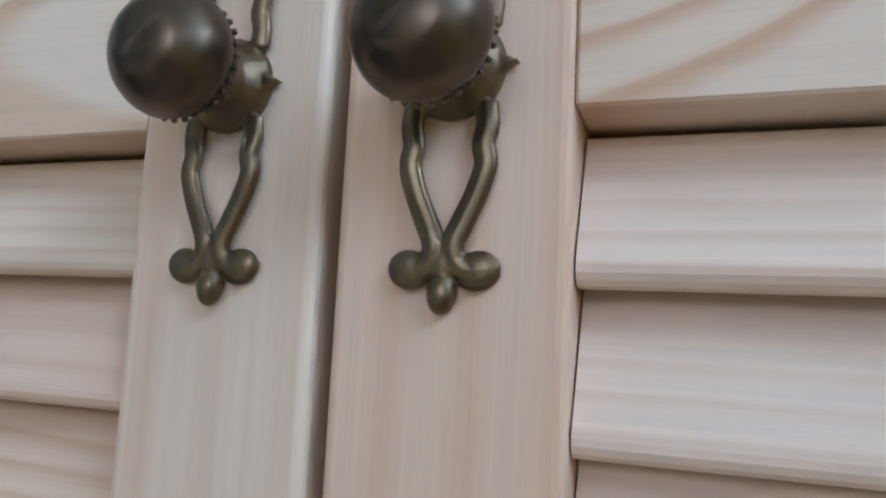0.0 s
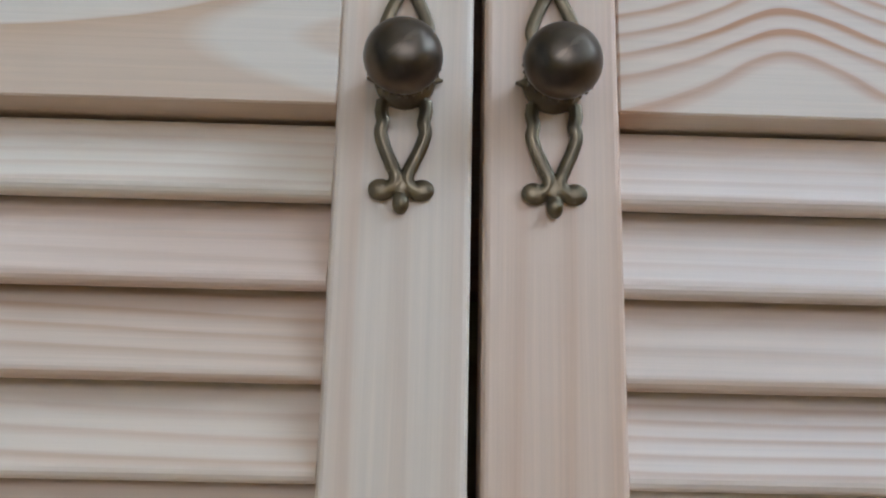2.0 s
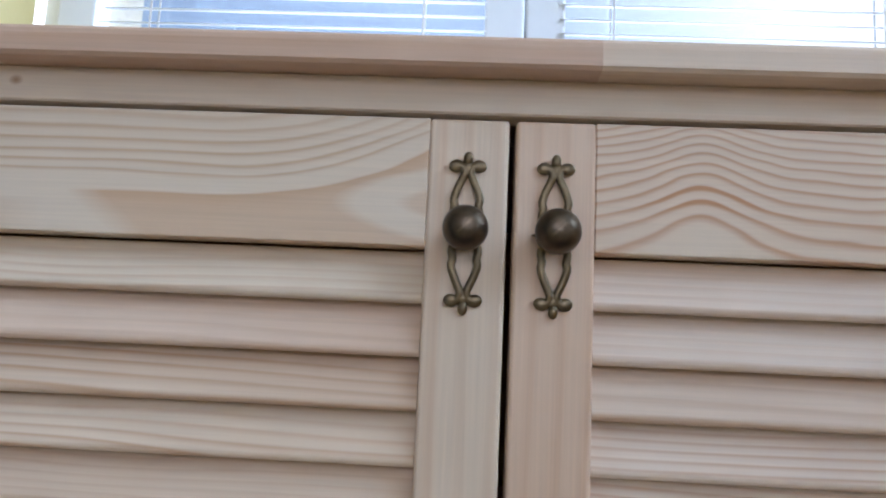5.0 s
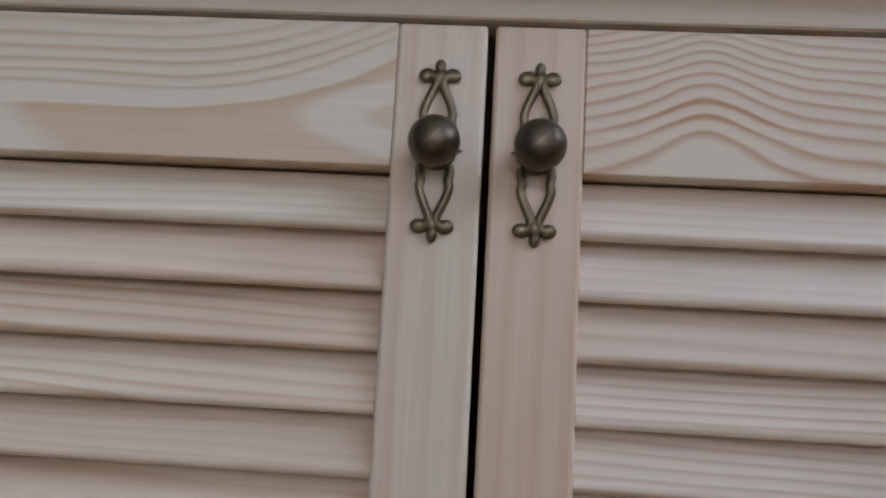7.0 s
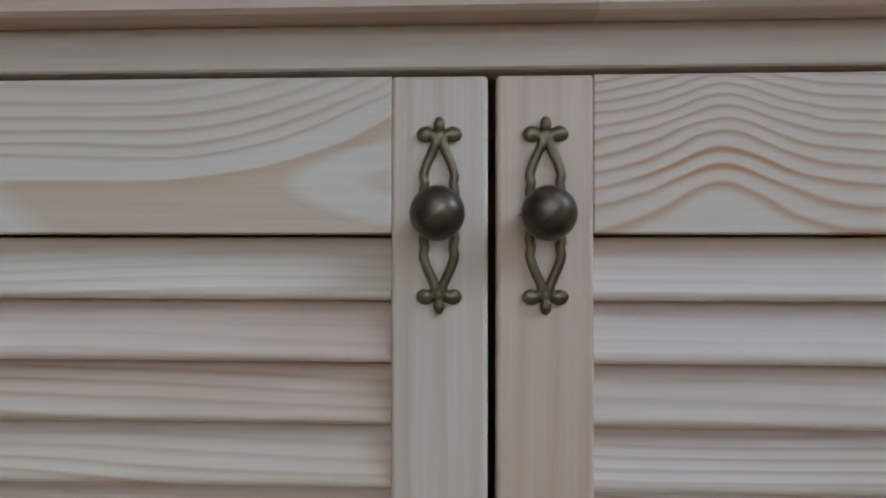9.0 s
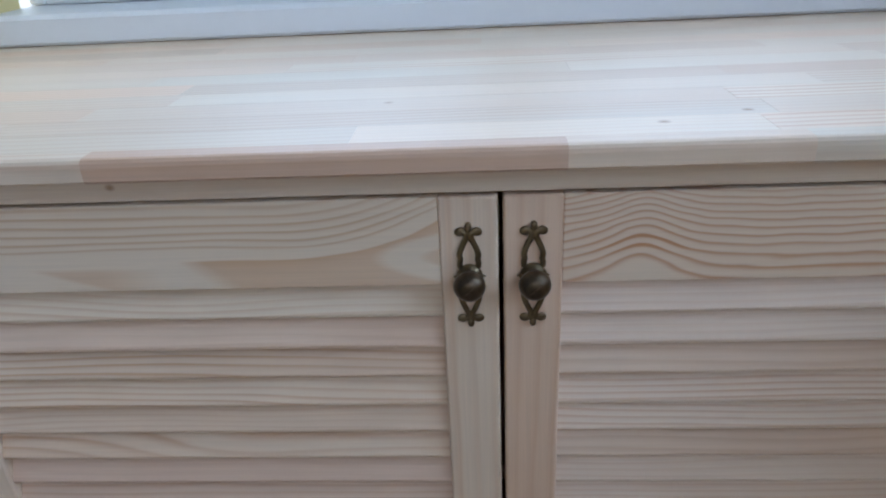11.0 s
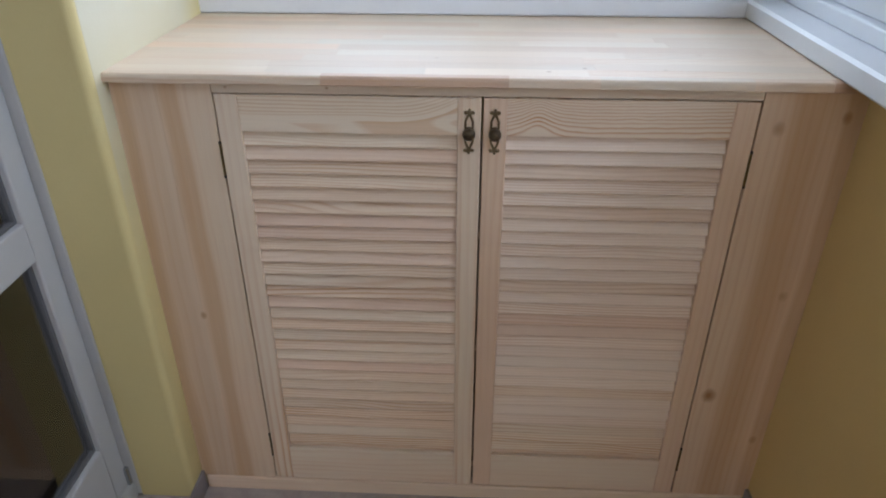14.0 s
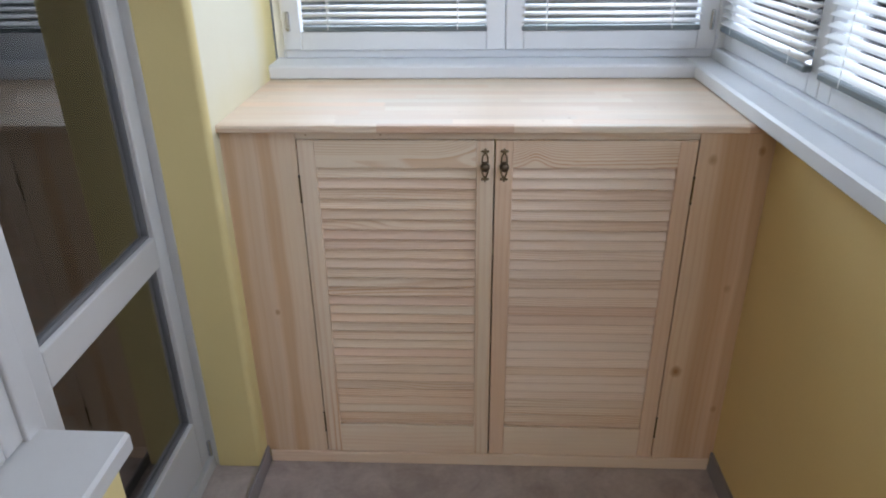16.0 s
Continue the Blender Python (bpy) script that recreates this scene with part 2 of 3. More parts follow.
M_STILE = pine("pine_stile", "z", pale=(0.775, 0.65, 0.505), spacing=0.012, warp=0.7, strength=0.7, patch=0.3)
M_STILE_WARM = pine("pine_stile_warm", "z", pale=(0.79, 0.60, 0.445), pink=(0.71, 0.475, 0.32), spacing=0.011, warp=0.7, strength=0.65, patch=0.5)
M_SLAT = pine("pine_slat", "x", pale=(0.80, 0.672, 0.52), line=(0.57, 0.30, 0.135), spacing=0.0052, warp=3.2, strength=1.2, patch=0.5, tint=0.6)
M_SLAT_SAP = pine("pine_slat_sapwood", "x", pale=(0.88, 0.74, 0.605), pink=(0.85, 0.63, 0.49), line=(0.62, 0.35, 0.18), spacing=0.005, warp=3.0, strength=0.8, patch=0.35, tint=0.3, even=0.5)
M_SLAT_SOFT = pine("pine_slat_soft_figure", "x", pale=(0.84, 0.68, 0.53), pink=(0.80, 0.55, 0.40), line=(0.56, 0.32, 0.16), spacing=0.009, warp=3.0, strength=0.9, patch=0.5, tint=0.3)
M_SLAT_FIGURE = pine("pine_slat_figured", "x", line=(0.50, 0.235, 0.095), spacing=0.009, warp=3.0, strength=1.1, patch=0.6, tint=0.5,
                     pink=(0.74, 0.46, 0.28))
M_SLAT_PINK = pine("pine_slat_pink", "x", pale=(0.80, 0.62, 0.48), pink=(0.76, 0.53, 0.39), spacing=0.006, warp=2.0, strength=0.6, patch=0.6)
M_RAIL_A = pine("pine_rail_swirl", "x", line=(0.62, 0.40, 0.22), spacing=0.0056, warp=0.25, strength=0.75, tongue=0.9285, shuffle=False, patch=0.15)
M_RAIL_B = pine("pine_rail_arch", "x", line=(0.58, 0.29, 0.14), spacing=0.0115, warp=0.25, strength=1.35, bell=(-0.147, 0.9285, 0.034, 0.029, 10.0), shuffle=False, patch=0.15)
M_RAIL = pine("pine_rail", "x", spacing=0.012, warp=1.4, strength=0.35, patch=0.4)
M_STAVE = pine("pine_stave", "top", spacing=0.007, warp=1.6, strength=0.6, patch=0.45, tint=0.6,
               knots=((0.118, 0.030, 0.0045, 0.7), (0.185, 0.055, 0.0035, 0.7), (0.33, 0.050, 0.004, 0.55), (-0.09, 0.115, 0.004, 0.5), (0.42, 0.16, 0.005, 0.4)))
M_STAVE_DARK = pine("pine_stave_dark", "top", pale=(0.65, 0.45, 0.32), pink=(0.58, 0.37, 0.25), spacing=0.006, warp=1.0, strength=0.5)
M_BOARD_L = pine("pine_panel_west", "z", pale=(0.73, 0.585, 0.43), spacing=0.014, warp=0.8, strength=0.2, patch=0.3, shuffle=False,
                 bands=((-0.674, 0.014, 0.62), (-0.577, 0.019, 0.66), (-0.635, 0.020, 0.18)), knots=((0.545, -0.598, 0.009, 0.7),))
M_BOARD_R = pine("pine_panel_east", "z", pale=(0.77, 0.60, 0.44), pink=(0.74, 0.48, 0.32), spacing=0.012, warp=0.8, strength=0.25, patch=0.35, shuffle=False,
                 bands=((0.588, 0.030, 0.62), (0.665, 0.018, 0.6), (0.628, 0.008, 0.25)),
                 knots=((0.363, 0.529, 0.018, 0.95), (0.996, 0.534, 0.013, 0.6), (1.019, 0.650, 0.011, 0.75), (0.636, 0.628, 0.012, 0.45), (0.232, 0.655, 0.010, 0.5)))
M_FACE = pine("pine_face_rail", "x", spacing=0.012, warp=1.4, strength=0.3, patch=0.4, shuffle=False, knots=((-0.283, 1.059, 0.004, 0.8), (-0.47, 1.058, 0.003, 0.7)))
M_RAW = pine("pine_inside", "x", pale=(0.62, 0.43, 0.28), strength=0.45, shuffle=True)
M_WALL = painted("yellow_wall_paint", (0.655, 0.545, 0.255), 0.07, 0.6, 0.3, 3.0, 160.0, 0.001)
# warmer, brighter tone of the yellow, for the east parapet
M_WALL_E = painted("yellow_wall_paint_east", (0.77, 0.565, 0.25), 0.09, 0.6, 0.3, 3.0, 160.0, 0.001)
# cream stands for daylight on the yellow pier's side
M_REVEAL_LIT = lit_reveal("daylit_reveal_paint", (0.60, 0.565, 0.43), (0.655, 0.545, 0.255))
# dark grey puts the blind rail's backlit shade into its colour
M_RAIL_BACKLIT = painted("backlit_blind_rail", (0.16, 0.19, 0.20), 0.05, 0.4, 0.02)
M_WHITE = painted("white_window_paint", (0.775, 0.80, 0.83), 0.06, 0.38, 0.2, 8.0, 90.0)
# white paint of the dim west side, with the shade put into its colour
M_WHITE_SHADED = painted("shaded_white_door_paint", (0.46, 0.46, 0.455), 0.09, 0.42, 0.25, 7.0, 90.0)
M_CEIL = painted("white_ceiling_paint", (0.8, 0.8, 0.78), 0.04, 0.7)
M_BLIND = painted("blind_lacquer", (0.80, 0.81, 0.80), 0.02, 0.4, 0.02)
M_CORD = painted("blind_cord", (0.75, 0.75, 0.74), 0.03, 0.7)
M_TILE = painted("grey_skirting_tile", (0.26, 0.24, 0.25), 0.12, 0.4, 0.15, 14.0)
M_BRONZE = bronze_metal("antique_bronze", (0.15, 0.112, 0.068), (0.36, 0.275, 0.165))
M_KNOB = bronze_metal("dark_bronze", (0.085, 0.064, 0.046), (0.23, 0.175, 0.12))
M_HINGE_DARK = painted("blackened_brass", (0.035, 0.028, 0.02), 0.2, 0.4)
M_HINGE = painted("dark_brass_hinge", (0.20, 0.145, 0.06), 0.2, 0.4)
M_HINGE.node_tree.nodes["Principled BSDF"].inputs["Metallic"].default_value = 0.9
M_PLASTIC = painted("white_plastic", (0.78, 0.80, 0.84), 0.02, 0.35, 0.02)
M_STEEL = painted("bright_steel", (0.55, 0.56, 0.58), 0.08, 0.25, 0.05)
M_STEEL.node_tree.nodes["Principled BSDF"].inputs["Metallic"].default_value = 1.0
M_GLASS = pane_glass("window_glass")
M_FLOOR = floor_covering()
M_ROOM = painted("dim_room_wall", (0.62, 0.63, 0.60), 0.12, 0.7)
M_CARPET = painted("dark_red_carpet", (0.11, 0.055, 0.048), 0.4, 0.95, 0.3, 9.0)
M_RUBBER = painted("grey_glazing_seal", (0.12, 0.12, 0.125), 0.05, 0.6)
M_GROUND = painted("dull_ground", (0.045, 0.068, 0.072), 0.15, 0.9, 0.1, 0.05, 1.0)


def box(x0, x1, y0, y1, z0, z1, bevel=0.0, seg=1, into=None):
    bm = bmesh.new()
    bmesh.ops.create_cube(bm, size=1.0)
    for v in bm.verts:
        v.co = Vector(((x0 + x1) / 2 + v.co.x * (x1 - x0), (y0 + y1) / 2 + v.co.y * (y1 - y0), (z0 + z1) / 2 + v.co.z * (z1 - z0)))
    if bevel:
        bmesh.ops.bevel(bm, geom=bm.edges[:], offset=bevel, segments=seg, affect="EDGES", profile=0.5)
    return join(into, bm) if into else bm


def join(bm, other):
    tmp = bpy.data.meshes.new("tmp")
    other.to_mesh(tmp)
    other.free()
    bm.from_mesh(tmp)
    bpy.data.meshes.remove(tmp)
    return bm


def mesh_of(name, bm, material, smooth=False):
    me = bpy.data.meshes.new(name)
    bm.to_mesh(me)
    bm.free()
    me.materials.append(material)
    if smooth:
        me.polygons.foreach_set("use_smooth", [True] * len(me.polygons))
    return me


def part(name, bm, material, parent, label="", smooth=False, at=None):
    me = bm if isinstance(bm, bpy.types.Mesh) else mesh_of(name, bm, material, smooth)
    ob = new(name, me)
    ob.parent = parent
    if at is not None:
        ob.matrix_basis = at if isinstance(at, Matrix) else Matrix.Translation(at)
    return tagged(ob, label)


def thing(name, at, label, category, group="", kind=""):
    ob = new(name)
    ob.empty_display_size = 0.05
    ob.matrix_basis = at if isinstance(at, Matrix) else Matrix.Translation(at)
    return tagged(ob, label, category, group, kind)


def structure(name, bm, material, label, category, smooth=False):
    return tagged(new(name, mesh_of(name, bm, material, smooth)), label, category, kind="structure")


def prism(profile, x0, x1, axis="x"):
    """A closed profile of (u, v) points swept along an axis: x (u=y, v=z), y (u=x, v=z) or z (u=x, v=y)."""
    bm = bmesh.new()
    place = {"x": lambda u, v, w: (w, u, v), "y": lambda u, v, w: (u, w, v), "z": lambda u, v, w: (u, v, w)}[axis]
    rows = [[bm.verts.new(place(u, v, w)) for u, v in profile] for w in (x0, x1)]
    k = len(profile)
    for i in range(k):
        bm.faces.new((rows[0][i], rows[0][(i + 1) % k], rows[1][(i + 1) % k], rows[1][i]))
    bm.faces.new(rows[0][::-1])
    bm.faces.new(rows[1])
    bmesh.ops.recalc_face_normals(bm, faces=bm.faces[:])
    return bm


def lathe(profile, steps=32):
    """(radius, height) pairs turned about the y axis; the height runs towards -y."""
    bm = bmesh.new()
    rings = []
    for r, h in profile:
        if r < 1e-6:
            rings.append([bm.verts.new((0, -h, 0))])
        else:
            rings.append([bm.verts.new((r * math.cos(2 * math.pi * i / steps), -h, r * math.sin(2 * math.pi * i / steps))) for i in range(steps)])
    for a, b in zip(rings, rings[1:]):
        for i in range(steps):
            j = (i + 1) % steps
            q = [a[i % len(a)], a[j % len(a)], b[j % len(b)], b[i % len(b)]]
            q = list(dict.fromkeys(q))
            if len(q) > 2:
                bm.faces.new(q)
    bmesh.ops.recalc_face_normals(bm, faces=bm.faces[:])
    return bm


def blob(centre, radii, into=None, turn=0.0):
    bm = bmesh.new()
    bmesh.ops.create_uvsphere(bm, u_segments=14, v_segments=8, radius=1.0)
    m = Matrix.Translation(centre) @ Matrix.Rotation(turn, 4, "Y") @ Matrix.Diagonal((*radii, 1))
    bmesh.ops.transform(bm, matrix=m, verts=bm.verts[:])
    return join(into, bm) if into else bm


def tube(points, wide, high, into=None, steps=8):
    """A bar of elliptical section along points in the x-z plane, bulging towards -y."""
    bm = bmesh.new()
    rows = []
    for i, p in enumerate(points):
        p = Vector(p)
        d = (Vector(points[min(i + 1, len(points) - 1)]) - Vector(points[max(i - 1, 0)])).normalized()
        side = Vector((d.z, 0, -d.x))
        rows.append([bm.verts.new(p + side * wide * math.cos(2 * math.pi * k / steps) + Vector((0, -1, 0)) * high * math.sin(2 * math.pi * k / steps)) for k in range(steps)])
    for a, b in zip(rows, rows[1:]):
        for k in range(steps):
            bm.faces.new((a[k], a[(k + 1) % steps], b[(k + 1) % steps], b[k]))
    bm.faces.new(rows[0])
    bm.faces.new(rows[-1][::-1])
    bmesh.ops.recalc_face_normals(bm, faces=bm.faces[:])
    return join(into, bm) if into else bm


def bezier(pts, n=6):
    """A smooth line through points."""
    out = []
    for i in range(len(pts) - 1):
        p0, p1, p2, p3 = (Vector(pts[max(0, min(len(pts) - 1, j))]) for j in (i - 1, i, i + 1, i + 2))
        for k in range(n):
            t = k / n
            out.append(0.5 * ((2 * p1) + (p2 - p0) * t + (2 * p0 - 5 * p1 + 4 * p2 - p3) * t * t + (3 * p1 - p0 - 3 * p2 + p3) * t ** 3))
    return out + [Vector(pts[-1])]


# ---- the balcony's shell ----
LX, RX, BY = -0.688, 0.680, 0.590        # wall faces beside and behind the cabinet
TOP = 2.50
NEAR = -3.2

structure("floor", box(LX - 0.6, RX + 0.2, NEAR - 0.1, BY + 0.2, -0.12, 0.0), M_FLOOR, "mottled grey linoleum balcony floor", "floor")
structure("ceiling", box(-1.0, 1.0, NEAR - 0.1, BY + 0.3, TOP, TOP + 0.1), M_CEIL, "plain white painted balcony ceiling", "ceiling")
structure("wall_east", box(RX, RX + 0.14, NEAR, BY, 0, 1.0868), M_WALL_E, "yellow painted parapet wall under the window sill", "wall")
structure("wall_north", box(LX - 0.3, RX + 0.14, BY, BY + 0.14, 0, 1.085), M_WALL, "yellow painted parapet wall behind the cabinet", "wall")
structure("wall_south", box(-1.0, RX + 0.2, NEAR - 0.12, NEAR, 0, 1.128), M_WALL, "yellow painted parapet at the far end of the balcony", "wall")
structure("wall_south_lintel", box(-1.0, RX + 0.2, NEAR - 0.12, NEAR, 2.301, TOP), M_WALL, "yellow wall strip over the unseen end window", "wall")
# the pier stands a little proud of the cabinet, with a rounded corner
PIER = -0.060
corner = [(LX - 0.016 + 0.016 * math.sin(radians(a)), PIER + 0.016 - 0.016 * math.cos(radians(a))) for a in range(0, 91, 15)]
pier = prism([(-1.0, BY), (-1.0, 0.0), (-0.822, 0.0), (-0.822, PIER)] + corner + [(LX, BY)], 0.0, TOP, "z")
structure("wall_west", pier, M_WALL, "yellow painted wall pier beside the balcony door", "wall")
# thin facing that carries the daylight painted onto the pier's side
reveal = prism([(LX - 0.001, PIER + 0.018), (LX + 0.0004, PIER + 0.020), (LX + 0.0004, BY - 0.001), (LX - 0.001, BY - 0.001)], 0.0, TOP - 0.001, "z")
structure("wall_west_reveal", reveal, M_REVEAL_LIT, "side of the pier with daylight painted in as pale cream", "wall")
structure("wall_west_lintel", box(-1.0, LX, -2.1, -0.001, 2.15, TOP), M_WALL, "yellow painted wall over the balcony door", "wall")
structure("wall_west_parapet", box(-1.0, LX + 0.004, -2.1, -0.735, 0, 0.682, 0.004, 2), M_WALL, "yellow painted wall under the room window", "wall")
structure("wall_west_far", box(-1.0, LX, NEAR, -2.1, 0, TOP), M_WALL, "yellow painted wall beyond the room window", "wall")
structure("threshold", box(-1.0, LX - 0.002, -0.735, PIER - 0.001, 0, 0.034, 0.002), M_FLOOR, "raised grey threshold slab before the balcony door", "threshold")
structure("baseboard_west", box(LX + 0.001, LX + 0.008, -0.735, -0.003, 0, 0.064, 0.0015), M_TILE, "dark grey tile strip edging the threshold", "baseboard")
structure("baseboard_east", box(RX - 0.009, RX, NEAR, -0.003, 0, 0.072, 0.0015), M_TILE, "dark grey tile skirting along the yellow wall", "baseboard")
structure("ground", box(-900, 900, -900, 900, -9.2, -9.0), M_GROUND, "dull green-grey ground far below the balcony", "ground")

# sills
sill_n = prism([(0.502, 1.0872), (0.498, 1.0915), (0.498, 1.122), (0.503, 1.128), (0.640, 1.1295), (0.640, 1.0872)], LX, 0.614)
structure("sill_north", sill_n, M_WHITE, "white painted wooden window sill behind the worktop", "window sill")
sill_e = prism([(0.619, 1.0872), (0.615, 1.0915), (0.615, 1.123), (0.621, 1.129), (0.800, 1.1268), (0.800, 1.0872)], NEAR, BY + 0.05, "y")
structure("sill_east", sill_e, M_WHITE, "white painted wooden window sill along the balcony", "window sill")
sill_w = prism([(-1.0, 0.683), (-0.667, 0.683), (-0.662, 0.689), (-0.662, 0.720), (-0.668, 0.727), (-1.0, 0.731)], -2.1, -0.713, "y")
structure("sill_west", sill_w, M_WHITE_SHADED, "white painted sill board under the room window", "window sill")


# ---- windows with venetian blinds ----
def bars(parent, name, u0, u1, v0, v1, wide, d0, d1, side, bevel=0.004, paint=None):
    """Four bars round an opening; side: 'x' for a window that runs along x, 'y' along y."""
    for a, b, c, d in ((u0, u0 + wide, v0, v1), (u1 - wide, u1, v0, v1), (u0 + wide, u1 - wide, v0, v0 + wide), (u0 + wide, u1 - wide, v1 - wide, v1)):
        bm = box(a, b, d0, d1, c, d, bevel, 2) if side == "x" else box(d0, d1, a, b, c, d, bevel, 2)
        part(name, bm, paint or M_WHITE, parent)


def sash(parent, u0, u1, v0, v1, d, side, inner):
    """A casement: four bars and a pane. inner: +1 or -1, the way to the room along the depth."""
    lo, hi = sorted((d, d + inner * 0.045))
    bars(parent, "sash_bar", u0, u1, v0, v1, 0.058, lo, hi, side)
    e = 0.055
    m = d + inner * 0.012
    bm = box(u0 + e, u1 - e, m - 0.002, m + 0.002, v0 + e, v1 - e) if side == "x" else box(m - 0.002, m + 0.002, u0 + e, u1 - e, v0 + e, v1 - e)
    pane = part("pane", bm, M_GLASS, parent)
    pane.visible_shadow = False


def window(name, u0, u1, v0, v1, d, side, inner, splits, label, proud=0.022, wide=0.026):
    w = tagged(new(name), label, "window", kind="structure")
    lo, hi = sorted((d - inner * 0.05, d + inner * proud))
    bars(w, "window_frame", u0, u1, v0, v1, wide, lo, hi, side)
    e = wide + 0.0005
    edges = [u0 + e] + list(splits) + [u1 - e]
    for a, b in zip(edges, edges[1:]):
        sash(w, a + 0.001, b - 0.001, v0 + e, v1 - e, d - inner * 0.01, side, inner)
    return w


WZ0, WZ1 = 1.129, 2.30
window("window_1", LX, 0.7225, WZ0 + 0.001, WZ1, 0.635, "x", -1, [0.043], "white painted wooden casement window with two sashes")
window("window_2", NEAR, 0.615, WZ0 - 0.001, WZ1, 0.750, "y", -1, [-2.44, -1.60, -0.81, -0.070], "white painted wooden balcony glazing with several sashes", 0.058, 0.034)
# unseen window, added to let the southern fill in
window("window_4", LX, 0.752, WZ0, WZ1, NEAR - 0.04, "x", 1, [0.043], "unseen white painted casement window added at the far end")
for x, z in ((-0.640, 1.245), (0.676, 1.245)):
    part("window_hinge", box(x - 0.006, x + 0.006, 0.592, 0.612, z - 0.03, z + 0.03, 0.004, 2), M_STEEL, bpy.data.objects["window_1"], "small steel window hinge")
structure("trim_corner_post", box(0.7235, 0.85, 0.6155, 0.70, 1.0875, WZ1, 0.003), M_WHITE, "white painted corner post between the windows", "window post")
structure("wall_north_lintel", box(LX - 0.3, 0.90, BY + 0.02, BY + 0.14, WZ1, TOP), M_WALL, "yellow wall strip over the window", "wall")
structure("wall_east_lintel", box(0.720, 0.90, NEAR, BY, WZ1, TOP), M_WALL, "yellow wall strip over the balcony glazing", "wall")

slat_mesh = {}


def blind(u0, u1, v0, v1, d, side, group, lean=20):
    """A venetian blind hanging just inside a pane."""
    mid = (u0 + u1) / 2
    at = Matrix.Translation((mid, d, v0)) if side == "x" else Matrix.Translation((d, mid, v0)) @ Matrix.Rotation(radians(90), 4, "Z")
    b = thing("venetian_blind", at, "white aluminium venetian blind hanging lowered inside the sash", "blind", group)
    half = (u1 - u0) / 2
    key = round(half, 4)
    if key not in slat_mesh:
        prof = []
        for k in range(5):
            y = -0.0125 + 0.00625 * k
            prof.append((y, 0.0020 * (1 - (y / 0.0125) ** 2) + 0.00035))
        prof += [(y, z - 0.0006) for y, z in reversed(prof)]
        slat_mesh[key] = mesh_of("blind_slat", prism(prof, -half, half), M_BLIND, True)
    tilt = radians(lean if side == "x" else -lean)
    n = int((v1 - v0 - 0.045) / 0.0225)
    for i in range(n):
        z = 0.028 + i * 0.0225
        part("blind_slat", slat_mesh[key], M_BLIND, b, at=Matrix.Translation((0, 0, z)) @ Matrix.Rotation(tilt + radians(random.uniform(-2, 2)), 4, "X"))
    part("bottom_rail", box(-half, half, -0.0105, 0.0105, 0.0, 0.016, 0.003), M_RAIL_BACKLIT, b, "bottom rail coloured dark for its backlit side")
    part("head_rail", box(-half, half, -0.012, 0.012, v1 - v0 - 0.025, v1 - v0, 0.002), M_BLIND, b)
    for x in (-half * 0.72, half * 0.68):
        part("ladder_cord", box(x - 0.0015, x + 0.0015, -0.0137, -0.0129, 0.006, v1 - v0 - 0.02), M_CORD, b)
        part("ladder_cord", box(x - 0.0015, x + 0.0015, 0.0129, 0.0137, 0.006, v1 - v0 - 0.02), M_CORD, b)
    return b


for u0, u1 in ((-0.594, -0.013), (0.094, 0.642)):
    blind(u0, u1, 1.2145, WZ1 - 0.085, 0.606, "x", "blinds on the end window")
for u0, u1 in ((-0.035, 0.560), (-0.755, -0.105), (-1.54, -0.865), (-2.38, -1.66)):
    blind(u0, u1, 1.2150, WZ1 - 0.085, 0.700, "y", "blinds on the side glazing", 20 if u1 > -0.7 else 55)


# ---- the glazed balcony door and the room window beside it ----
DX = -0.86
door = tagged(new("door_1"), "white painted half-glazed balcony door, closed", "door", kind="structure")
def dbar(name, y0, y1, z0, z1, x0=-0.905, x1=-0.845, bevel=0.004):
    return part(name, box(x0, x1, y0, y1, z0, z1, bevel, 2), M_WHITE_SHADED, door)
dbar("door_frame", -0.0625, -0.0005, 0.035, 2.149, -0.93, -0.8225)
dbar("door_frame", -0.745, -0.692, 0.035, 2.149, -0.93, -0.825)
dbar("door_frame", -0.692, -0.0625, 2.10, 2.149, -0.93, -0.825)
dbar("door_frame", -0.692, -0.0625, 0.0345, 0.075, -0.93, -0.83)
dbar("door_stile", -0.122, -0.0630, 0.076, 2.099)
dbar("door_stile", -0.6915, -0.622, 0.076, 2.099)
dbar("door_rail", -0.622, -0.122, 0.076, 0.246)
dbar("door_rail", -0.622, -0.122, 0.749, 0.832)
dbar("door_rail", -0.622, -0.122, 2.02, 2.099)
for z0, z1 in ((0.246, 0.749), (0.832, 2.02)):
    seal = bmesh.new()
    for a, b, c, d in ((-0.622, -0.616, z0, z1), (-0.128, -0.122, z0, z1), (-0.616, -0.128, z0, z0 + 0.006), (-0.616, -0.128, z1 - 0.006, z1)):
        box(-0.872, -0.858, a, b, c, d, into=seal)
    part("glazing_seal", seal, M_RUBBER, door)
    g = part("pane", box(-0.870, -0.866, -0.616, -0.128, z0 + 0.006, z1 - 0.006), M_GLASS, door)
    g.visible_shadow = False
for z in (0.105, 1.95):
    hinge = box(-0.846, -0.835, -0.074, -0.060, z - 0.028, z + 0.028, 0.004, 2)
    part("door_hinge", hinge, M_STEEL, door, "worn steel hinge")

win_w = tagged(new("window_3"), "white painted room window beside the balcony door", "window", kind="structure")
bars(win_w, "window_frame", -2.098, -0.7455, 0.732, 2.149, 0.05, -0.92, -0.832, "y", paint=M_WHITE_SHADED)
bars(win_w, "sash_bar", -1.40, -0.7965, 0.783, 2.098, 0.065, -0.91, -0.842, "y", paint=M_WHITE_SHADED)
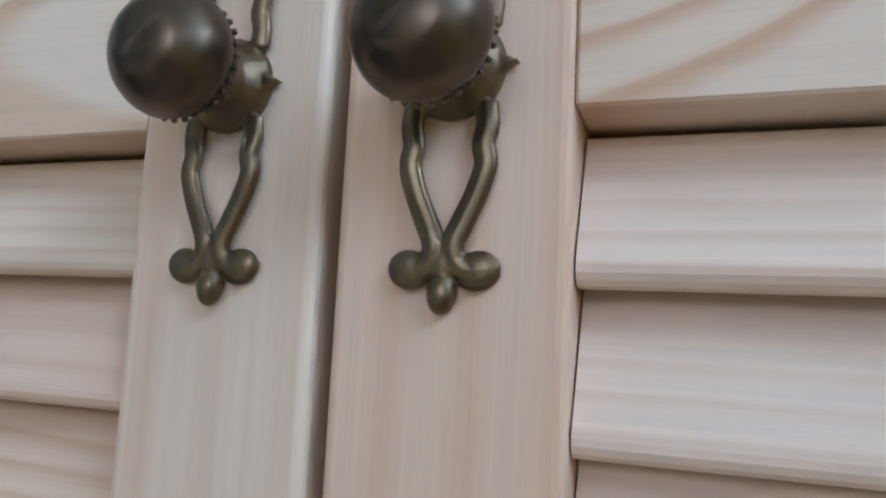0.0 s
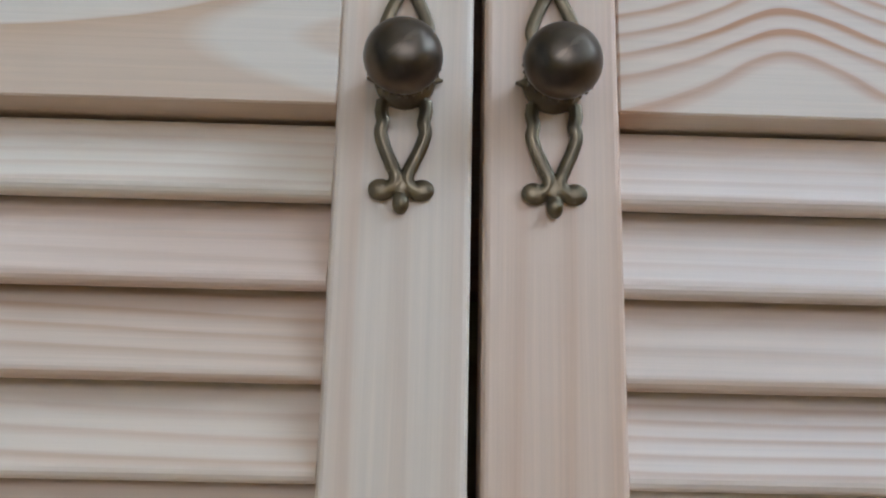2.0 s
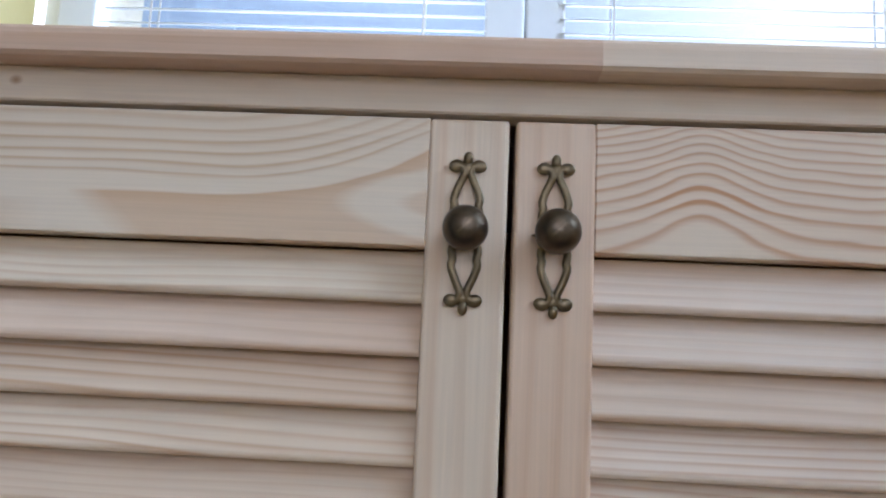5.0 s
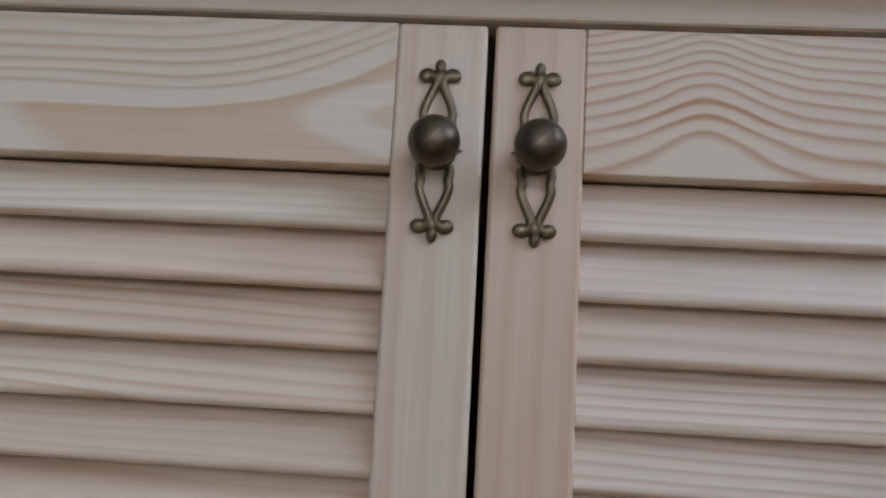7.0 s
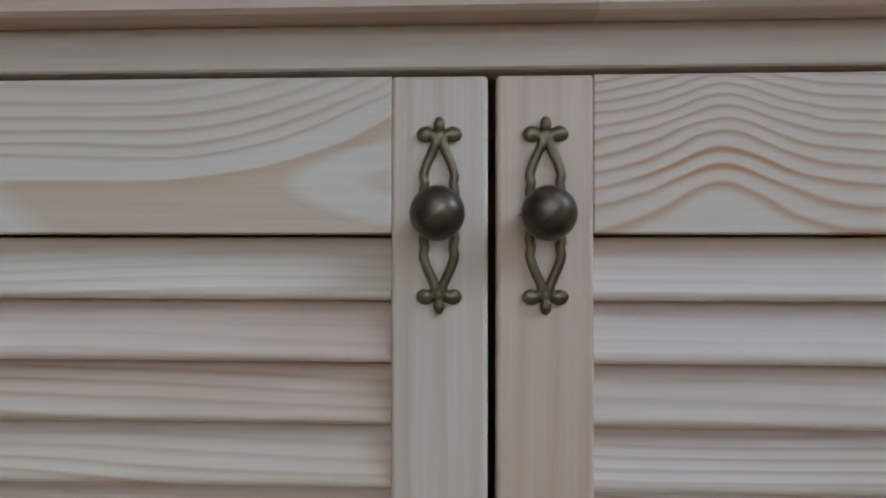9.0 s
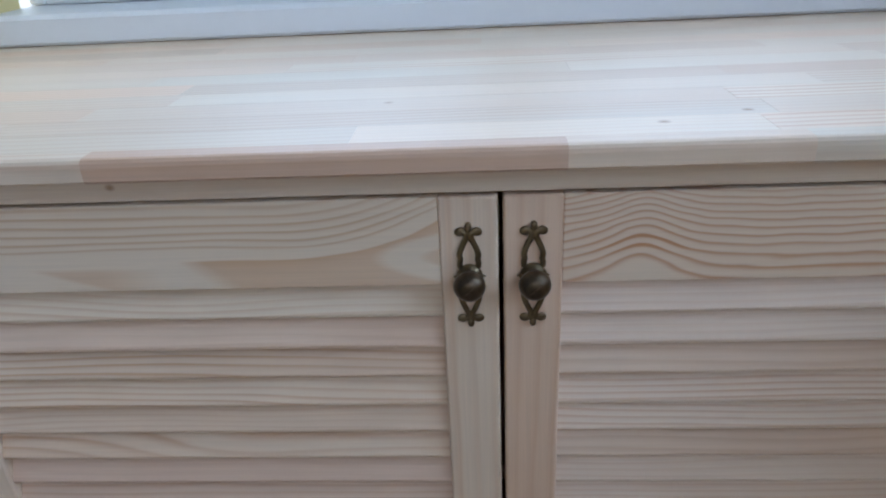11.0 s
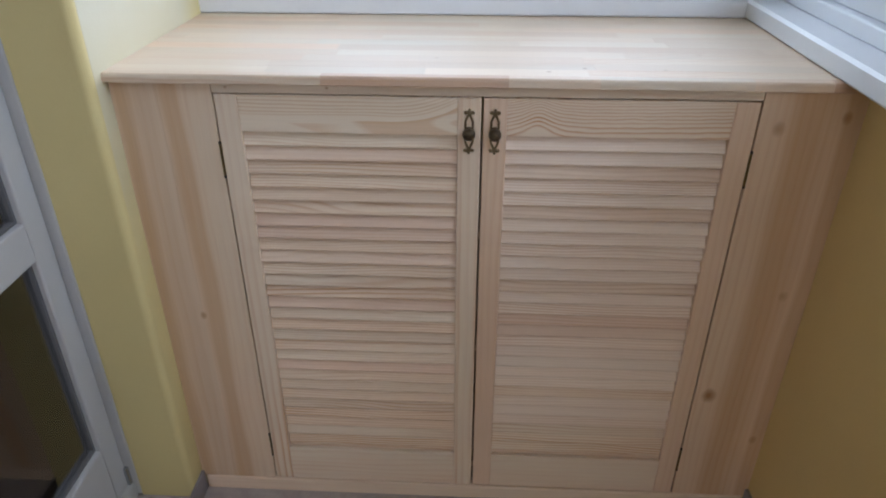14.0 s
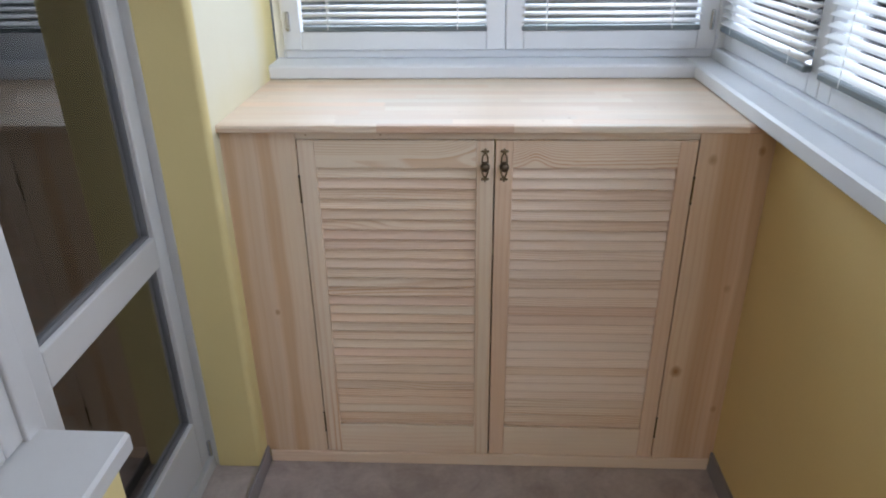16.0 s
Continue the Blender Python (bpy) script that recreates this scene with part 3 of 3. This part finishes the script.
bars(win_w, "sash_bar", -2.047, -1.402, 0.783, 2.098, 0.065, -0.91, -0.842, "y", paint=M_WHITE_SHADED)
for a, b in ((-1.338, -0.858), (-1.985, -1.464)):
    g = part("pane", box(-0.880, -0.876, a, b, 0.842, 2.038), M_GLASS, win_w)
    g.visible_shadow = False

# the unlit room behind the door
structure("room_floor", box(-4.2, -1.001, -3.2, 1.4, -0.10, 0.02), M_CARPET, "dark red carpeted floor of the unlit room", "floor")
structure("room_wall_west", box(-4.3, -4.2, -3.2, 1.4, 0.0, TOP), M_ROOM, "dim papered wall of the unlit room", "wall")
structure("room_wall_north", box(-4.2, -1.001, 1.4, 1.5, 0.0, TOP), M_ROOM, "dim papered wall of the unlit room", "wall")
structure("room_wall_south", box(-4.2, -1.001, -3.3, -3.2, 0.0, TOP), M_ROOM, "dim papered wall of the unlit room", "wall")
structure("room_ceiling", box(-4.3, -1.001, -3.3, 1.5, TOP, TOP + 0.1), M_CEIL, "white ceiling of the unlit room", "ceiling")
structure("room_wall_east", box(-1.05, -1.001, 0.001, 1.4, 0.0, TOP), M_ROOM, "dim papered wall of the unlit room", "wall")

# ---- the built-in cabinet ----
DOOR_Z0, DOOR_Z1 = 0.045, 1.0445
COUNTER_Z0, COUNTER_Z1 = 1.068, 1.086
cabinet = thing("cabinet", (0, 0, 0), "built-in pale pine cabinet fitted between the balcony walls", "cabinet")
T = 0.020


def board(x0, x1, z0, z1, mat, name="board", label="", y0=0.0, y1=T, bevel=0.0007):
    return part(name, box(x0, x1, y0, y1, z0, z1, bevel), mat, cabinet, label)


# glued staves of the two side panels
for x0, x1 in ((LX + 0.0005, -0.5985), (-0.5985, -0.4982)):
    board(x0, x1, 0.0435, COUNTER_Z0, M_BOARD_L, bevel=0.0003)
for x0, x1 in ((0.4982, 0.5905), (0.5905, RX - 0.0005)):
    board(x0, x1, 0.0435, COUNTER_Z0, M_BOARD_R, bevel=0.0003)
board(-0.497, 0.497, 1.0475, COUNTER_Z0, M_FACE, "face_rail", bevel=0.001)
board(LX + 0.010, RX - 0.010, 0.0, 0.0425, M_RAIL, "plinth", y0=-0.004, bevel=0.003)
# inside: batten, shelf and bearers
part("batten", box(-0.497, 0.497, T + 0.001, 0.048, 1.048, COUNTER_Z0 - 0.0005, 0.001), M_RAW, cabinet)
part("batten", box(-0.60, 0.60, 0.50, 0.585, 0.985, 1.062, 0.001), M_RAW, cabinet)
for z in (0.045, 0.42, 0.72):
    part("shelf", box(LX + 0.001, RX - 0.001, 0.06, 0.585, z, z + 0.018, 0.001), M_RAW, cabinet, "plain pine shelf board")


def magnetic_catch(x):
    c = thing("magnetic_catch", (x, 0.024, 1.0475), "white plastic magnetic door catch under the cabinet top", "catch", "catches in the cabinet")
    part("housing", box(-0.013, 0.013, 0.0, 0.014, -0.012, -0.0002, 0.0008), M_PLASTIC, c)
    part("flange", box(-0.020, 0.020, 0.002, 0.012, -0.0035, -0.0001, 0.0006), M_PLASTIC, c)
    for z in (-0.0045, -0.0095):
        part("steel_strip", box(-0.0105, 0.0105, -0.0008, 0.006, z - 0.0008, z + 0.0008), M_STEEL, c)
    for dx in (-0.017, 0.017):
        part("screw", box(dx - 0.002, dx + 0.002, 0.005, 0.009, -0.0055, -0.0036, 0.0008), M_STEEL, c)


magnetic_catch(-0.024)
magnetic_catch(0.024)


# ---- louvred doors ----
def slat_profile(cut=0.0, length=0.0345):
    """A louvre leaning in towards its top, sawn level along its foot, with eased edges."""
    thick, tilt = 0.0076, radians(25)
    ca, sa = math.cos(tilt), math.sin(tilt)
    on = lambda u, v: (-0.0029 + u * ca + v * sa, -u * sa + v * ca)
    foot = on(0, cut)
    # a rounded lower edge from the leaning face down to the level foot
    rad = 0.0034
    tall = rad * (1 + sa)
    cx, cz = foot[0] + tall * sa / ca + rad * ca, foot[1] + rad
    nose = [(cx - rad * math.cos(radians(a)), cz + rad * math.sin(radians(a))) for a in (-90, -65, -40, -15, 8, 25)]
    return [(foot[0] + thick / ca, foot[1])] + nose + [
            on(0, length - 0.0015), on(0.0015, length), on(thick - 0.0015, length), on(thick, length - 0.0015)]


SLATS = 28
RAIL_Z0, RAIL_Z1 = 0.150, 0.9730
PITCH = 0.02875
LOW = 0.9425 - 27 * PITCH
HALF, INNER = 0.2466, 0.2030
louvre = mesh_of("slat", prism(slat_profile(), -INNER + 0.0004, INNER - 0.0004), M_SLAT)
CUT = 0.0140
louvre_low = mesh_of("slat", prism(slat_profile(CUT), -INNER + 0.0004, INNER - 0.0004), M_SLAT)
# the topmost louvre stops just short of the rail
louvre_top = mesh_of("slat", prism(slat_profile(0.0, 0.0330), -INNER + 0.0004, INNER - 0.0004), M_SLAT)


def stile(x0, x1):
    bm = box(x0, x1, 0.0, 0.022, 0.0, DOOR_Z1 - DOOR_Z0, 0.0022, 3)
    return bm


def handle_plate():
    """A pierced backplate: two pairs of bowed arms, trefoil ends and a pointed boss."""
    bm = bmesh.new()
    for s in (1, -1):
        for e in (1, -1):
            pts = [(0.0066 * e, -0.0013, 0.007 * s), (0.0070 * e, -0.0013, 0.0110 * s), (0.0064 * e, -0.0015, 0.0145 * s), (0.0070 * e, -0.0015, 0.0180 * s),
                   (0.0055 * e, -0.0015, 0.0232 * s), (0.0034 * e, -0.0016, 0.0280 * s), (0.0018 * e, -0.0018, 0.0320 * s), (0.0024 * e, -0.0016, 0.0352 * s), (0.0050 * e, -0.0014, 0.0368 * s)]
            tube(bezier(pts), 0.0023, 0.0013, bm)
            blob((0.0062 * e, -0.0012, 0.0366 * s), (0.0043, 0.0015, 0.0036), bm, 0.2 * e * s)
        blob((0, -0.0016, 0.0408 * s), (0.0027, 0.0021, 0.0037), bm)
        blob((0, -0.0012, 0.0355 * s), (0.0034, 0.0017, 0.0040), bm)
    for e in (1, -1):
        point = prism([(0.0, -0.0065), (0.0105 * e, -0.0008), (0.0122 * e, 0.0), (0.0105 * e, 0.0008), (0.0, 0.0065)], -0.0028, -0.0002, "y")
        join(bm, point)
    join(bm, lathe([(0.0, -0.0002), (0.0098, -0.0002), (0.0098, 0.0016), (0.0086, 0.0030), (0.0066, 0.0052), (0.0055, 0.0090), (0.0058, 0.0115), (0.0, 0.0115)], 28))
    return bm


def knob_mesh():
    prof = [(0.0, 0.0105), (0.0075, 0.0108), (0.0098, 0.0118), (0.0104, 0.0130), (0.0100, 0.0142), (0.0113, 0.0152)]
    for k in range(1, 11):
        a = radians(-8 + 60 * k / 10)
        prof.append((0.0119 * math.cos(a), 0.0172 + 0.0098 * math.sin(a)))
    # the face is a flatter disc
    prof += [(0.0068, 0.0253), (0.0058, 0.0257), (0.0038, 0.0261), (0.0018, 0.0263), (0.0, 0.0264)]
    bm = lathe(prof, 36)
    for k in range(30):
        a = 2 * math.pi * k / 30
        tiny = bmesh.new()
        bmesh.ops.create_icosphere(tiny, subdivisions=1, radius=0.0007)
        bmesh.ops.translate(tiny, vec=(0.0112 * math.cos(a), -0.0142, 0.0112 * math.sin(a)), verts=tiny.verts[:])
        join(bm, tiny)
    return bm


def fused(name, me, size):
    """One casting out of overlapping shapes."""
    ob = new("casting", me)
    mod = ob.modifiers.new("fuse", "REMESH")
    mod.mode, mod.voxel_size, mod.use_smooth_shade = "VOXEL", size, True
    out = bpy.data.meshes.new_from_object(ob.evaluated_get(bpy.context.evaluated_depsgraph_get()))
    bpy.data.objects.remove(ob)
    out.name = name
    return out


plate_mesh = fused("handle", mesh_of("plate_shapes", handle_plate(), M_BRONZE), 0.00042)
knob_me = mesh_of("knob", knob_mesh(), M_KNOB, True)


def hinge_mesh():
    bm = bmesh.new()
    for k in range(3):
        bmk = bmesh.new()
        bmesh.ops.create_cone(bmk, cap_ends=True, segments=12, radius1=0.0021, radius2=0.0021, depth=0.0205)
        bmesh.ops.translate(bmk, vec=(0, 0.0002, (k - 1) * 0.0215), verts=bmk.verts[:])
        join(bm, bmk)
    box(-0.0008, 0.0008, 0.0002, 0.018, -0.0325, 0.0325, into=bm)
    return bm


def hinge_tip_mesh():
    """The turned end of a hinge pin, with its neck ring."""
    bm = bmesh.new()
    bmesh.ops.create_uvsphere(bm, u_segments=10, v_segments=8, radius=0.0027)
    bmesh.ops.scale(bm, vec=(1, 1, 1.6), verts=bm.verts[:])
    ring = bmesh.new()
    bmesh.ops.create_cone(ring, cap_ends=True, segments=12, radius1=0.0027, radius2=0.0027, depth=0.0016)
    return join(bm, ring)


hinge_me = mesh_of("hinge", hinge_mesh(), M_HINGE)
hinge_tip_me = mesh_of("pin_tip", hinge_tip_mesh(), M_HINGE_DARK, True)


def louvred_door(side, label, stile_mat, rail_mat, odd):
    """side: -1 for the door hinged at the left wall, +1 at the right."""
    h = DOOR_Z1 - DOOR_Z0
    me = bpy.data.meshes.new("cabinet_door")
    bm = bmesh.new()
    pieces = ((stile(-HALF, -INNER), 0), (stile(INNER, HALF), 0),
              (box(-INNER, INNER, 0.0006, 0.0214, RAIL_Z1 - DOOR_Z0, h, 0.0006), 1),
              (box(-INNER, INNER, 0.0006, 0.0214, 0.0, RAIL_Z0 - DOOR_Z0, 0.0006), 2))
    for piece, slot in pieces:
        for f in piece.faces:
            f.material_index = slot
        join(bm, piece)
    bm.to_mesh(me)
    bm.free()
    for m in (stile_mat, rail_mat, M_RAIL):
        me.materials.append(m)
    d = part("door", me, None, cabinet, label, at=(side * 0.2485, 0, DOOR_Z0))
    for i in range(-1, SLATS):
        z = LOW - DOOR_Z0 + i * PITCH
        lean = Matrix.Translation((0, 0.0040 + random.uniform(-0.0003, 0.0003), z)) @ Matrix.Rotation(radians(random.uniform(-0.6, 0.6)), 4, "X")
        ob = part("slat", louvre_low if i < 0 else louvre_top if i == SLATS - 1 else louvre, M_SLAT, d, at=lean)
        special = odd.get(SLATS - i)
        if special:
            ob.material_slots[0].link = "OBJECT"
            ob.material_slots[0].material = special
    hx = -side * (0.2485 - 0.0238)
    at = (hx, -0.0002, 0.981 - DOOR_Z0)
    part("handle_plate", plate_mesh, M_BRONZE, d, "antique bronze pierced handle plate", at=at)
    part("knob", knob_me, M_BRONZE, d, "round antique bronze knob", at=at)
    for z in (0.915, 0.160):
        part("hinge", hinge_me, M_HINGE, d, "dark brass butt hinge", at=(side * 0.2484, -0.001, z - DOOR_Z0))
        for dz in (-0.0345, 0.0345):
            part("pin_tip", hinge_tip_me, M_HINGE_DARK, d, at=(side * 0.2484, -0.0008, z - DOOR_Z0 + dz))
    return d


louvred_door(-1, "closed pale pine louvred door with swirling rail grain", M_STILE, M_RAIL_A,
             {2: M_SLAT_SOFT, 6: M_SLAT_FIGURE, 7: M_SLAT_PINK, 8: M_SLAT_PINK, 10: M_SLAT_SOFT, 12: M_SLAT_FIGURE, 13: M_SLAT_FIGURE, 14: M_SLAT_PINK, 20: M_SLAT_PINK})
louvred_door(1, "closed pinkish pine louvred door with arched rail grain", M_STILE_WARM, M_RAIL_B,
             dict.fromkeys(range(-2, 26), M_SLAT_SAP) | {3: M_SLAT_SOFT, 6: M_SLAT_SOFT, 12: M_SLAT_SOFT, 15: M_SLAT_PINK, 16: M_SLAT_PINK, 22: M_SLAT})

# ---- worktop of glued staves ----
worktop = thing("worktop", (0, 0, COUNTER_Z0), "pale glued-pine worktop lying on the cabinet", "worktop")
FRONT, BACK = -0.018, 0.586
X0, X1 = LX + 0.0006, RX - 0.001
h = COUNTER_Z1 - COUNTER_Z0


def stave(x0, x1, y0, y1, mat, front=False):
    if front:
        prof = [(y1, 0.0), (y1, h), (y0 + 0.005, h), (y0 + 0.0022, h - 0.0008), (y0 + 0.0006, h - 0.0030), (y0, h - 0.006), (y0, 0.002), (y0 + 0.002, 0.0)]
        bm = prism(prof, x0, x1)
    else:
        bm = box(x0, x1, y0, y1, 0.0, h - random.uniform(0, 0.00012), 0.0002)
    part("stave", bm, mat, worktop)


cuts = [X0, -0.29, 0.045, 0.205, 0.47, 0.605, X1]
for a, b, m in zip(cuts, cuts[1:], (M_STAVE, M_STAVE_DARK, M_STAVE, M_STAVE, M_STAVE, M_STAVE_DARK)):
    stave(a, b, FRONT, FRONT + 0.020, m, True)
y = FRONT + 0.020
while y < BACK - 0.01:
    y1 = min(y + 0.0425, BACK)
    if BACK - y1 < 0.012:
        y1 = BACK
    x = X0 - random.uniform(0.0, 0.3)
    while x < X1:
        x1 = x + random.uniform(0.28, 0.62)
        if x1 > X0 + 0.02:
            a, b = max(x, X0), (X1 if x1 > X1 - 0.05 else x1)
            stave(a, b, y, y1, M_STAVE)
        if x1 > X1 - 0.05:
            break
        x = x1
    y = y1
